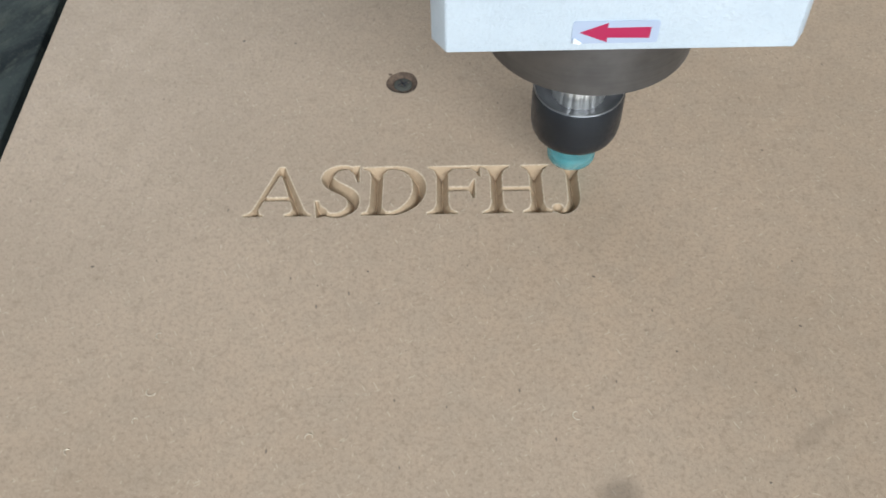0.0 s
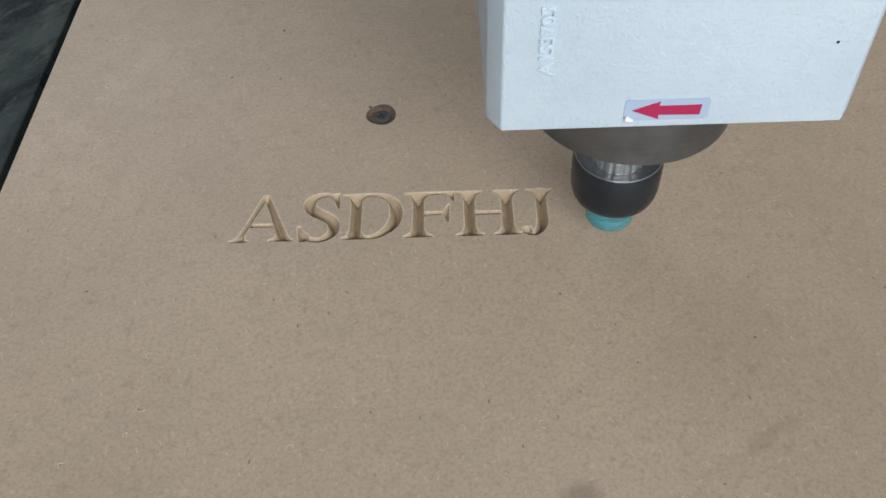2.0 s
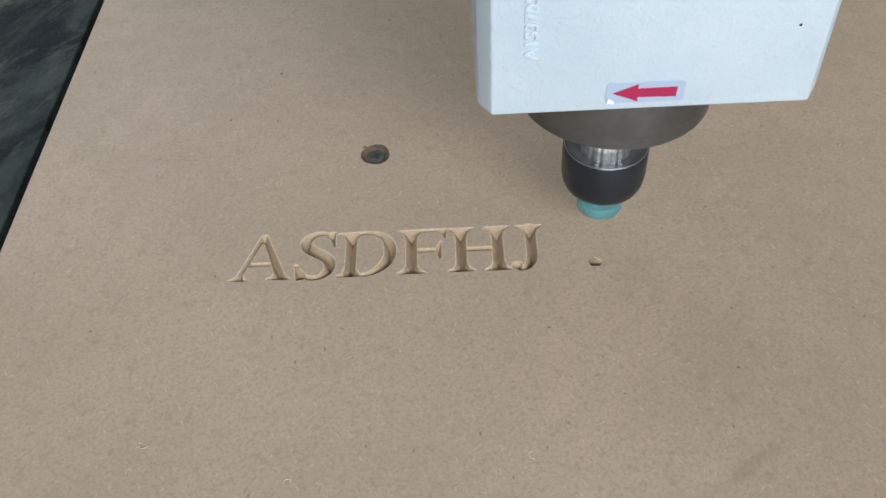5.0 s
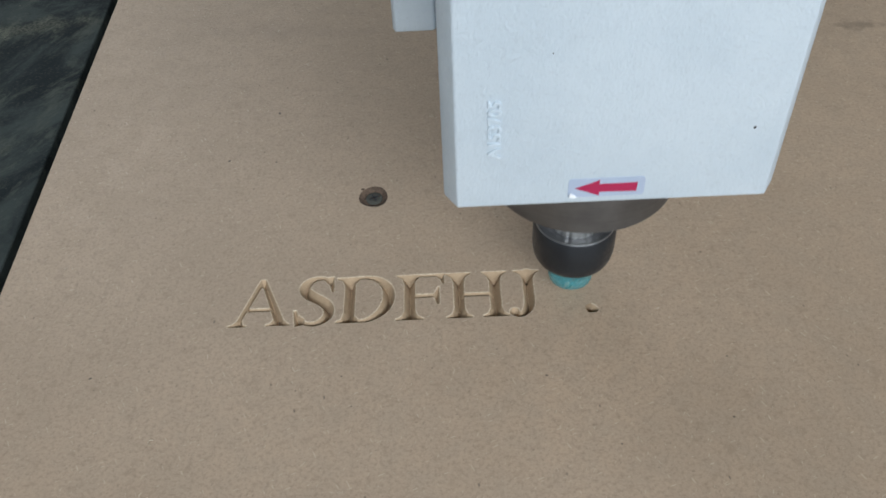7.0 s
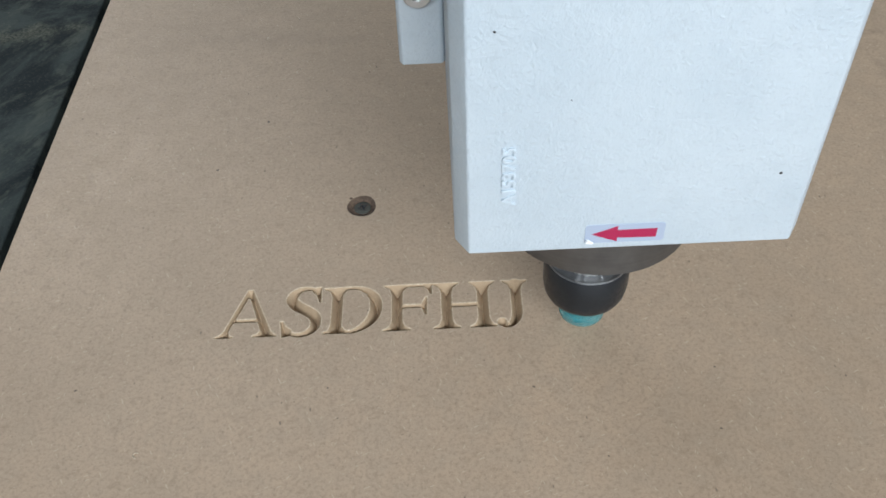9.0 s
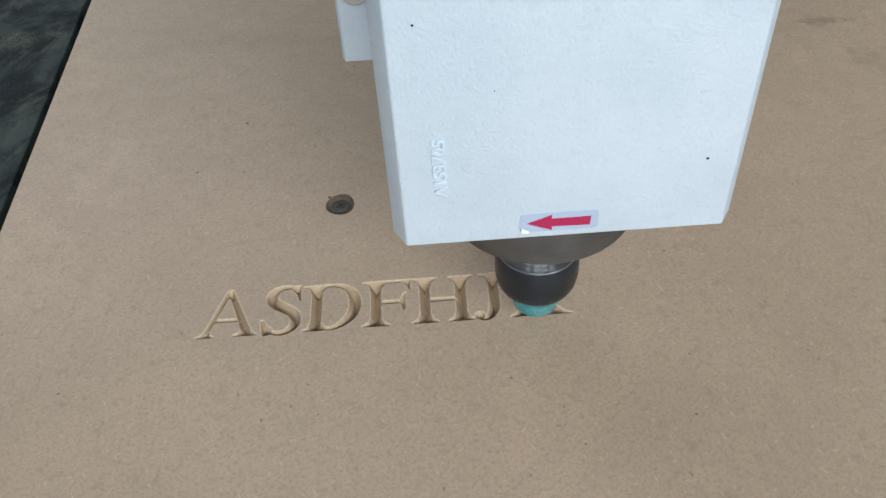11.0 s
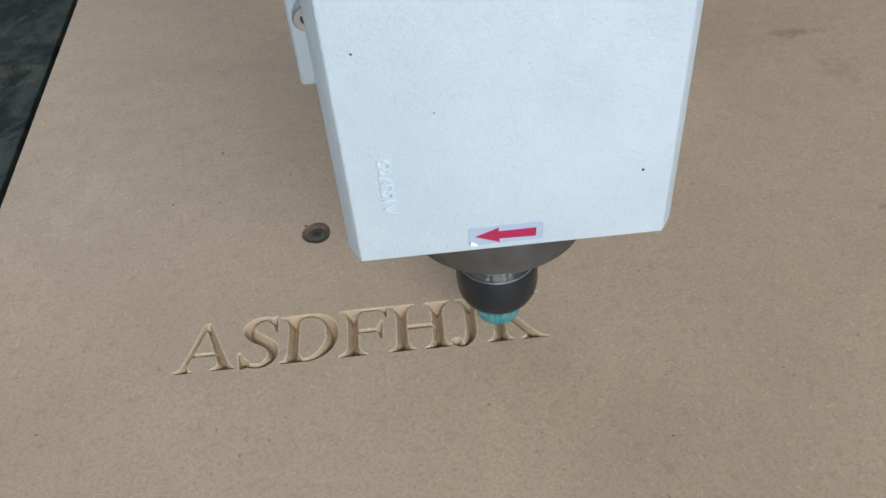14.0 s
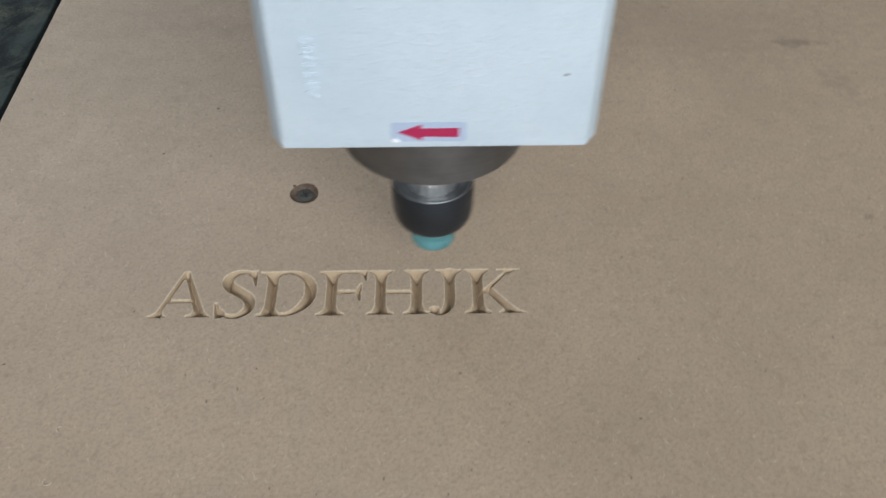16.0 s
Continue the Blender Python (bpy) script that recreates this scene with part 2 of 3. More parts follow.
# ---- mesh helpers ----
def part(name, bm, mat, parent=None, label="", smooth=False):
    """Links a bmesh as one mesh object, under a thing or a part where one is given."""
    data = bpy.data.meshes.new(name)
    bmesh.ops.recalc_face_normals(bm, faces=bm.faces)
    bm.to_mesh(data)
    bm.free()
    for m in mat if isinstance(mat, (list, tuple)) else (mat,):
        data.materials.append(m)
    if smooth:
        data.polygons.foreach_set("use_smooth", [True] * len(data.polygons))
        data.set_sharp_from_angle(angle=radians(smooth if smooth is not True else 40))
    ob = new(name, data)
    ob.parent = parent
    return tagged(ob, label)


def block(a, b, bevel=0.0, segments=2):
    bm = bmesh.new()
    bmesh.ops.create_cube(bm, size=1)
    for v in bm.verts:
        v.co = Vector([a[i] + (b[i] - a[i]) * (v.co[i] + 0.5) for i in range(3)])
    if bevel:
        bmesh.ops.bevel(bm, geom=bm.edges[:], offset=bevel, segments=segments, profile=0.5, affect="EDGES")
    return bm


def prism(outline, low, high, axis="z", bevel=0.0, segments=2):
    """A closed outline in the plane across an axis, drawn out from low to high."""
    bm = bmesh.new()
    place = {"z": lambda u, v, w: (u, v, w), "y": lambda u, v, w: (u, w, v), "x": lambda u, v, w: (w, u, v)}[axis]
    ends = [[bm.verts.new(place(u, v, w)) for u, v in outline] for w in (low, high)]
    bm.faces.new(ends[0]), bm.faces.new(ends[1][::-1])
    for i in range(len(outline)):
        j = (i + 1) % len(outline)
        bm.faces.new((ends[0][i], ends[0][j], ends[1][j], ends[1][i]))
    if bevel:
        bmesh.ops.bevel(bm, geom=bm.edges[:], offset=bevel, segments=segments, profile=0.5, affect="EDGES")
    return bm


def turned(profile, around=72, at=(0, 0, 0), lobes=0):
    """A profile of (radius, height) turned round the upright axis; a radius of 0 closes it."""
    bm = bmesh.new()
    rings = []
    for r, z in profile:
        if r < 1e-6:
            rings.append([bm.verts.new((at[0], at[1], at[2] + z))])
        else:
            turns = [(k * math.tau / around, r - (0.0004 * max(0.0, math.cos(lobes * k * math.tau / around)) if lobes else 0.0)) for k in range(around)]
            rings.append([bm.verts.new((at[0] + q * math.cos(a), at[1] + q * math.sin(a), at[2] + z)) for a, q in turns])
    for a, b in zip(rings, rings[1:]):
        for k in range(around):
            j = (k + 1) % around
            if len(a) == 1 and len(b) > 1:
                bm.faces.new((a[0], b[k], b[j]))
            elif len(b) == 1 and len(a) > 1:
                bm.faces.new((a[k], a[j], b[0]))
            elif len(a) > 1:
                bm.faces.new((a[k], a[j], b[j], b[k]))
    return bm


def thing(name, label, category, place=(0, 0, 0), group="", kind=""):
    ob = new(name)
    ob.location = place
    ob.empty_display_size = 0.02
    return tagged(ob, label, category, group, kind)


# ---- the room, closed round the machine ----
FLOOR_Z, TOP_Z = -0.86, 4.35
X0, X1, Y0, Y1 = -4.0, 4.0, -4.0, 4.0


def setting(name, bm, mat, label):
    return tagged(part(name, bm, mat), label, kind="structure")


def wall_with_opening(name, axis, at, thick, u0, u1, o0, o1, z0, z1, label):
    """A wall across an axis with one opening from o0 to o1, z0 to z1."""
    bm = bmesh.new()
    for a0, a1, b0, b1 in ((u0, o0, FLOOR_Z, TOP_Z), (o1, u1, FLOOR_Z, TOP_Z), (o0, o1, z1, TOP_Z), (o0, o1, FLOOR_Z, z0)):
        if a1 - a0 > 0.01 and b1 - b0 > 0.01:
            low, high = ((a0, at, b0), (a1, at + thick, b1)) if axis == "y" else ((at, a0, b0), (at + thick, a1, b1))
            one = block(low, high)
            data = bpy.data.meshes.new("piece")
            one.to_mesh(data)
            one.free()
            bm.from_mesh(data)
            bpy.data.meshes.remove(data)
    return setting(name, bm, WALL, label)


setting("floor", block((X0, Y0, FLOOR_Z - 0.1), (X1, Y1, FLOOR_Z)), FLOOR, "grey concrete workshop floor")
wall_with_opening("wall_south", "y", Y0 - 0.2, 0.2, X0, X1, -1.6, 3.4, 1.85, 3.45, "pale painted wall with a wide high window")
setting("wall_east", block((X1, Y0, FLOOR_Z), (X1 + 0.2, Y1, TOP_Z)), WALL, "pale painted workshop wall")
wall_with_opening("wall_north", "y", Y1, 0.2, X0, X1, -3.65, -0.55, 2.35, 3.95, "pale painted wall with an added high opening")
setting("wall_west", block((X0 - 0.2, Y0, FLOOR_Z), (X0, Y1, TOP_Z)), WALL, "pale painted workshop wall")
setting("ceiling", block((X0, Y0, TOP_Z), (X1, Y1, TOP_Z + 0.15)), WALL, "plain pale workshop ceiling")

# ---- the machine's bed ----
BOARD_T = 0.012
SLOT0, SLOT1 = -0.1200, -0.1045


def machine_bed():
    bed = thing("machine_bed", "dark dusty machine bed with slots under the board", "machine bed", (0, 0, -BOARD_T))
    lines = [-0.62, -0.4815, -0.4645, -0.3015, -0.2845, SLOT0, SLOT1, 0.0585, 0.0755, 0.2385, 0.2555, 0.4185, 0.4355, 0.72]
    for a, b in zip(lines[::2], lines[1::2]):
        skew = 0.0195
        outline = [(a + skew * 0.75, -0.75), (b + skew * 0.75, -0.75), (b - skew * 1.0, 1.0), (a - skew * 1.0, 1.0)]
        part("bed_plank", prism(outline, -0.022, -0.0002, bevel=0.0006, segments=1), BED, bed)
    part("bed_frame", block((-0.66, -0.8, -0.12), (0.76, 1.05, -0.0225), 0.004), FRAME, bed, "blue-grey painted steel frame")
    for x in (-0.6, 0.7):
        for y in (-0.74, 0.98):
            part("leg", block((x - 0.04, y - 0.04, FLOOR_Z + BOARD_T), (x + 0.04, y + 0.04, -0.1202), 0.003), FRAME, bed)
    return bed


machine_bed()

# ---- engraved letters: outlines in millimetres, cut to a sharp valley by a V-shaped tool ----
FOOT, CAP = -0.4, 27.0


def bar(x, half, low=0.5, high=26.0):
    """An upright stem."""
    return [(x - half, low), (x + half, low), (x + half, high), (x - half, high)]


def serif(x, half, left, right, up=1):
    """A bracketed serif on the foot line, or on the cap line where up is -1."""
    shape = [(left, 0), (right, 0), (right - 0.1, 1.5), (x + half + 2.2, 2.1), (x + half + 0.9, 3.1), (x + half, 5.8),
             (x - half, 5.8), (x - half - 0.9, 3.1), (x - half - 2.2, 2.1), (left + 0.1, 1.5)]
    return [(u, FOOT + v if up > 0 else CAP - v) for u, v in shape]


# each letter: outlined shapes, then swelling strokes of (x, y, half width)
LETTERS = {
    "A": ([[(12.3, 28.0), (3.1, 1.0), (6.0, 1.0), (13.3, 21.6), (14.4, 26.0)], [(12.3, 28.0), (15.1, 28.0), (26.5, 1.0), (21.1, 1.0), (14.2, 21.4), (12.6, 24.0)],
           [(7.6, 8.1), (19.6, 8.1), (18.6, 10.7), (8.4, 10.7)], [(0.2, -0.4), (9.2, -0.4), (9.1, 1.0), (7.5, 1.6), (7.0, 3.6), (5.6, 4.4), (4.0, 3.6), (2.6, 2.0), (0.3, 1.0)],
           [(17.0, -0.4), (28.6, -0.4), (28.5, 1.0), (27.1, 1.6), (25.5, 3.4), (24.5, 5.8), (19.7, 5.4), (20.1, 3.6), (19.3, 2.0), (17.1, 1.1)]], []),
    "S": ([[(44.0, 27.8), (46.7, 28.2), (47.2, 18.2), (45.4, 18.2), (44.0, 22.6), (41.5, 25.6)], [(28.6, 8.4), (30.6, 8.6), (31.9, 5.6), (34.8, 3.2), (34.8, -0.2), (32.4, -1.0), (30.0, -1.5)]],
          [[(45.2, 24.2, 0.9), (43.6, 26.0, 1.3), (40.6, 26.9, 1.45), (37.0, 26.2, 1.95), (34.0, 23.6, 2.6), (33.4, 20.2, 2.95), (35.8, 16.9, 3.1), (39.8, 14.2, 3.0), (43.4, 11.3, 3.0), (44.9, 7.6, 2.8), (44.2, 3.9, 2.4), (41.5, 1.1, 1.9), (37.8, 0.0, 1.55), (34.4, 0.8, 1.4), (32.3, 2.8, 1.2)]]),
    "D": ([bar(54.0, 2.85), [(47.4, 27.0), (62.0, 27.4), (62.0, 25.1), (58.6, 24.8), (56.9, 22.6), (51.1, 21.4), (50.2, 24.4), (47.6, 25.4)],
           [(47.8, -0.5), (62.0, -0.5), (62.0, 1.8), (58.4, 2.0), (56.9, 4.0), (51.1, 5.4), (50.3, 2.2), (48.0, 1.2)]],
          [[(60.0, 26.2, 1.15), (62.8, 26.0, 1.35), (66.8, 24.5, 1.95), (70.0, 21.2, 2.6), (71.4, 17.0, 3.05), (71.3, 11.8, 3.1), (69.3, 6.9, 2.75), (65.8, 3.1, 2.05), (62.0, 1.0, 1.5), (59.5, 0.6, 1.15)]]),
    "F": ([bar(81.0, 2.85), serif(81.0, 2.85, 74.3, 87.5), [(74.6, 27.0), (97.0, 27.2), (97.3, 20.3), (95.6, 20.3), (94.6, 23.2), (93.0, 24.7), (85.6, 24.7), (83.9, 22.4), (78.1, 21.2), (77.2, 24.4), (74.8, 25.4)],
           [(83.0, 12.3), (93.0, 12.3), (93.0, 15.1), (83.0, 15.1)], [(94.9, 19.4), (93.6, 19.2), (91.6, 15.0), (91.6, 12.4), (92.9, 8.3), (94.7, 8.3)]], []),
    "H": ([bar(103.2, 2.75), bar(119.5, 2.85), serif(103.2, 2.75, 96.8, 109.4), serif(119.5, 2.85, 113.0, 125.5), serif(103.2, 2.75, 97.0, 109.3, -1), serif(119.5, 2.85, 113.4, 125.7, -1),
           [(105.0, 11.8), (118.0, 11.8), (118.0, 14.6), (105.0, 14.6)]], []),
    "J": ([serif(134.6, 2.75, 128.1, 140.5, -1)],
          [[(134.6, 25.0, 2.75), (134.6, 20.0, 2.75), (134.4, 8.0, 2.75), (133.4, 4.0, 2.5), (131.6, 1.3, 1.9), (129.3, 0.3, 1.6), (127.6, 1.2, 1.7)], [(127.3, 2.3, 2.5), (127.4, 2.4, 2.5)]]),
    "K": ([bar(147.2, 2.8), serif(147.2, 2.8, 140.7, 153.0), serif(147.2, 2.8, 141.1, 153.2, -1), [(161.0, 26.4), (163.6, 26.4), (153.6, 14.6), (151.4, 13.2), (150.2, 14.8)],
           [(156.2, 27.0), (167.4, 27.0), (167.3, 25.5), (164.6, 25.0), (162.6, 23.6), (160.2, 22.8), (160.4, 24.3), (158.8, 25.1), (156.3, 25.5)], [(149.8, 13.6), (152.8, 16.6), (165.3, 1.0), (159.2, 1.0)], [(156.0, -0.4), (169.0, -0.4), (168.9, 0.7), (167.0, 1.1), (164.4, 2.5), (162.6, 4.6), (157.9, 3.6), (158.4, 2.6), (157.4, 1.6), (156.1, 1.1)]],
          [[(149.2, 12.9, 1.1), (151.6, 14.0, 1.6)]]),
}
def foot(x, left, right, y=0.6, up=1):
    return [(left + 0.3, y - 0.2 * up, 0.58), (x - 3.1, y + 0.15 * up, 0.9), (x - 1.2, y + 1.2 * up, 1.85), (x + 1.2, y + 1.2 * up, 1.85), (x + 3.1, y + 0.15 * up, 0.9), (right - 0.3, y - 0.2 * up, 0.58)]


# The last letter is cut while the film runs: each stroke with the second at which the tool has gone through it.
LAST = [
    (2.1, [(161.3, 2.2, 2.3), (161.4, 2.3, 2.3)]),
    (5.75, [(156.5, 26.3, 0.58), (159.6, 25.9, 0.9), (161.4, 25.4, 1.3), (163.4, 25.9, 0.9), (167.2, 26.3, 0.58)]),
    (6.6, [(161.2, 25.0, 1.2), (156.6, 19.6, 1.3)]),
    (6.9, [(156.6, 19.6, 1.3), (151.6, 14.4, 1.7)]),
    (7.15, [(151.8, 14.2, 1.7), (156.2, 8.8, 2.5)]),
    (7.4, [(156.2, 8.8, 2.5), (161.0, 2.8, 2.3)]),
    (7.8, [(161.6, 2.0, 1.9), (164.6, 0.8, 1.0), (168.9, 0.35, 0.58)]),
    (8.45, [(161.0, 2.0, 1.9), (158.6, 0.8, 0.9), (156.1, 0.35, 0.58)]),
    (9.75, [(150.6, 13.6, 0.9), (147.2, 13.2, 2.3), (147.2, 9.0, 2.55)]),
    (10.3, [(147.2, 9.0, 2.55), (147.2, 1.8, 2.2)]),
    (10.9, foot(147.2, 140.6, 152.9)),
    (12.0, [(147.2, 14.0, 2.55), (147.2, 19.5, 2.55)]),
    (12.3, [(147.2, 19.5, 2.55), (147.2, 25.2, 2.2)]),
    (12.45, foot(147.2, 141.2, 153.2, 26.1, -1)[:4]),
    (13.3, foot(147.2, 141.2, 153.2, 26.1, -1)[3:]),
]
STEP = 0.2
SLOPE, BROKEN = 2.3, 0.45  # fall of the cut's walls, width of the broken edge painted pale round it


def curved(nodes, steps=5):
    """The stroke's nodes joined by a smooth curve through them."""
    if len(nodes) < 5:
        return nodes
    p = np.array([nodes[0], *nodes, nodes[-1]], float)
    out = []
    for a, b, c, d in zip(p, p[1:], p[2:], p[3:]):
        for k in range(steps):
            s = k / steps
            out.append(tuple(0.5 * (2 * b + (c - a) * s + (2 * a - 5 * b + 4 * c - d) * s * s + (3 * b - a - 3 * c + d) * s ** 3)))
    return [*out, nodes[-1]]


def within_strokes(gx, gy, strokes):
    """How far each place of the grid lies inside the strokes, in millimetres, and which stroke is nearest there."""
    inside, which = np.full(gx.shape, -99.0), np.full(gx.shape, -1)
    for number, nodes in enumerate(strokes):
        nodes = curved(nodes)
        for (xa, ya, ra), (xb, yb, rb) in zip(nodes, nodes[1:]):
            dx, dy = xb - xa, yb - ya
            s = np.clip(((gx - xa) * dx + (gy - ya) * dy) / (dx * dx + dy * dy), 0, 1)
            here = ra + (rb - ra) * s - np.hypot(gx - xa - s * dx, gy - ya - s * dy)
            which = np.where(here > inside, number, which)
            inside = np.maximum(inside, here)
    return inside, which


def within_shape(gx, gy, corners):
    """Distance to a closed outline, positive inside it."""
    far, odd = np.full(gx.shape, 99.0), np.zeros(gx.shape, bool)
    for (xa, ya), (xb, yb) in zip(corners, corners[1:] + corners[:1]):
        dx, dy = xb - xa, yb - ya
        s = np.clip(((gx - xa) * dx + (gy - ya) * dy) / (dx * dx + dy * dy), 0, 1)
        far = np.minimum(far, np.hypot(gx - xa - s * dx, gy - ya - s * dy))
        if ya != yb:
            odd ^= ((ya > gy) != (yb > gy)) & (gx < xa + (gy - ya) * dx / dy)
    return np.where(odd, far, -far)


def groove(gx, gy):
    """Depth of the V cut: each place falls with its distance from the letters' own edge."""
    inside = within_strokes(gx, gy, [s for _, strokes in LETTERS.values() for s in strokes])[0]
    for corners in [c for shapes, _ in LETTERS.values() for c in shapes]:
        low, high = min(u for u, _ in corners) - 1, max(u for u, _ in corners) + 1
        near = (gx[0] > low) & (gx[0] < high)
        inside[:, near] = np.maximum(inside[:, near], within_shape(gx[:, near], gy[:, near], corners))
    edge = []
    for axis in (0, 1):
        a, b = (inside[:, :-1], inside[:, 1:]) if axis else (inside[:-1], inside[1:])
        cross = (a > 0) != (b > 0)
        share = a[cross] / (a[cross] - b[cross])
        for_x = (gx[:, :-1], gx[:, 1:]) if axis else (gx[:-1], gx[1:])
        for_y = (gy[:, :-1], gy[:, 1:]) if axis else (gy[:-1], gy[1:])
        edge.append(np.stack([p[cross] + share * (q[cross] - p[cross]) for p, q in (for_x, for_y)], -1))
    edge = np.concatenate(edge)
    deep = np.zeros(gx.shape)
    cut = np.argwhere(inside > 0)
    cut = cut[np.argsort(cut[:, 1], kind="stable")]
    for k in range(0, len(cut), 1500):
        rows, cols = cut[k:k + 1500].T
        u, v = gx[rows, cols], gy[rows, cols]
        beside = edge[(edge[:, 0] > u.min() - 4) & (edge[:, 0] < u.max() + 4)]
        off = np.sqrt(((u[:, None] - beside[:, 0]) ** 2 + (v[:, None] - beside[:, 1]) ** 2).min(1))
        deep[rows, cols] = 0.35 * np.minimum(off, BROKEN) + SLOPE * np.maximum(off - BROKEN, 0)
    smooth = deep
    for _ in range(5):  # the spinning tip rounds the valleys
        smooth = (smooth + np.roll(smooth, 1, 0) + np.roll(smooth, -1, 0) + np.roll(smooth, 1, 1) + np.roll(smooth, -1, 1)) / 5
    share = np.clip((deep - 0.3) / 1.2, 0, 1)
    return deep + (smooth - deep) * share


def grid(x0, x1, y0, y1):
    gx, gy = np.meshgrid(np.linspace(x0, x1, round((x1 - x0) / STEP) + 1), np.linspace(y0, y1, round((y1 - y0) / STEP) + 1))
    return gx, gy


def sheet_mesh(name, gx, gy, gz, kept=None, second=None):
    """A mesh over the grid's cells; cells in `second` take the second material."""
    rows, cols = gx.shape
    at = np.arange(rows * cols).reshape(rows, cols)
    quads = np.stack([at[:-1, :-1], at[:-1, 1:], at[1:, 1:], at[1:, :-1]], -1).reshape(-1, 4)
    data = bpy.data.meshes.new(name)
    places = np.stack([gx.ravel(), gy.ravel(), gz.ravel()], -1) / 1000
    data.from_pydata(places.tolist(), [], (quads if kept is None else quads[kept.ravel()]).tolist())
    if second is not None:
        data.polygons.foreach_set("material_index", second.ravel().astype(int).tolist())
    data.polygons.foreach_set("use_smooth", [True] * len(data.polygons))
    return data


def cells_of(values, how):
    return how.reduce([values[:-1, :-1], values[:-1, 1:], values[1:, 1:], values[1:, :-1]])


STRIP = (-2.0, 172.0, -3.0, 30.0)
HOLE = (53.0, 73.0, 71.0, 91.0)
board = thing("fibreboard_sheet", "brown fibreboard sheet being engraved, with fine fibres and specks", "board")


def board_body():
    """The sheet round the engraved strip and the screw hole, with its sides."""
    xs = [None, STRIP[0], HOLE[0], HOLE[1], STRIP[1], 640.0]
    ys = [-680.0, STRIP[2], STRIP[3], HOLE[2], HOLE[3], 900.0]
    bm = bmesh.new()
    edge = lambda y: -107.1 - 0.0195 * y  # noqa: E731
    made = {}

    def at(i, j, z=0.0):
        key = (i, j, z)
        if key not in made:
            made[key] = bm.verts.new(((edge(ys[j]) if xs[i] is None else xs[i]) / 1000, ys[j] / 1000, z))
        return made[key]

    for i in range(len(xs) - 1):
        for j in range(len(ys) - 1):
            if (j == 1 and 1 <= i <= 3) or (j == 3 and i == 2):
                continue
            bm.faces.new((at(i, j), at(i + 1, j), at(i + 1, j + 1), at(i, j + 1)))
    last, top, low = len(xs) - 1, len(ys) - 1, -BOARD_T
    round_ = [(i, 0) for i in range(last)] + [(last, j) for j in range(top)] + [(i, top) for i in range(last, 0, -1)] + [(0, j) for j in range(top, 0, -1)]
    for a, b in zip(round_, round_[1:] + round_[:1]):
        bm.faces.new((at(*a), at(*a, low), at(*b, low), at(*b)))
    bm.faces.new([at(*a, low) for a in round_])
    return part("sheet", bm, FACE, board)


board_body()
BOUNDS = [STRIP[0], 28.4, 47.2, 74.2, 96.6, 125.6, 140.6, STRIP[1]]
strip_x, strip_y = grid(*STRIP)
strip_deep = groove(strip_x, strip_y)


def stretch(x0, x1):
    """The columns of the strip's grid from x0 to x1."""
    return slice(round((x0 - STRIP[0]) / STEP), round((x1 - STRIP[0]) / STEP) + 1)


for letter, x0, x1 in zip("ASDFHJK", BOUNDS, BOUNDS[1:]):
    gx, gy, deep = (whole[:, stretch(x0, x1)] for whole in (strip_x, strip_y, strip_deep))
    fuzz = np.array([noise.noise((x * 1.7, y * 1.7, 3.0)) for x, y in zip(gx.ravel(), gy.ravel())]).reshape(gx.shape)
    deep = np.where(deep > 0.1, deep + 0.10 * fuzz, deep)
    most = cells_of(deep, np.maximum)
    carved = np.where(most > 0.35 * BROKEN + 0.25, 1, np.where(most > 0.02, 2, 0))
    ob = new("engraved_letter", sheet_mesh("engraved_letter", gx, gy, -np.maximum(deep, 0), second=carved))
    ob.data.materials.append(FACE), ob.data.materials.append(CUT), ob.data.materials.append(LIT_EDGE)
    ob.parent = board
    tagged(ob, f"V-cut serif letter {letter} with pale walls")

# the screw's countersunk, scorched hole
gx, gy = grid(*HOLE)
off = np.hypot((gx - 62.9) / 7.1, (gy - 81.0) / 7.5)
off = off + 0.03 * np.sin(3 * np.arctan2(gy - 81, gx - 62.9) + 1.0)
sunk = np.clip((1.0 - off) * 5.0, 0, 1.7)
nick = np.clip(0.8 - np.hypot(gx - 57.3, gy - 87.0), 0, 0.8)
sunk = np.maximum(sunk, nick)
ob = new("screw_hole", sheet_mesh("screw_hole", gx, gy, -sunk, second=cells_of(sunk, np.maximum) > 0.02))
ob.data.materials.append(FACE), ob.data.materials.append(BURNT)
ob.parent = board
tagged(ob, "scorched brown countersunk hole")


def countersunk_screw():
    screw = thing("countersunk_screw", "dark steel countersunk screw sunk in the board", "screw", (0.0632, 0.0808, -0.0017))
    part("head", turned([(0, 0.0003), (0.0012, 0.0010), (0.0036, 0.0012), (0.0041, 0.0009), (0.0041, 0.0001), (0, 0.0001)], 32), SCREW, screw, smooth=True)
    for turn in (25, 115):
        slot = block((-0.0026, -0.0005, 0.0012), (0.0026, 0.0005, 0.00155), 0.0001)
        bmesh.ops.rotate(slot, verts=slot.verts, matrix=Matrix.Rotation(radians(turn), 3, "Z"))
        part("cross_slot", slot, DIRT, screw)
    grit = random.Random(7)
    for _ in range(5):
        a, r = grit.uniform(0, 6.28), grit.uniform(0.001, 0.0035)
        part("chip", block((r * math.cos(a), r * math.sin(a), 0.0012), (r * math.cos(a) + 0.0006, r * math.sin(a) + 0.0004, 0.0017), 0.0001), BURNT, screw)


countersunk_screw()



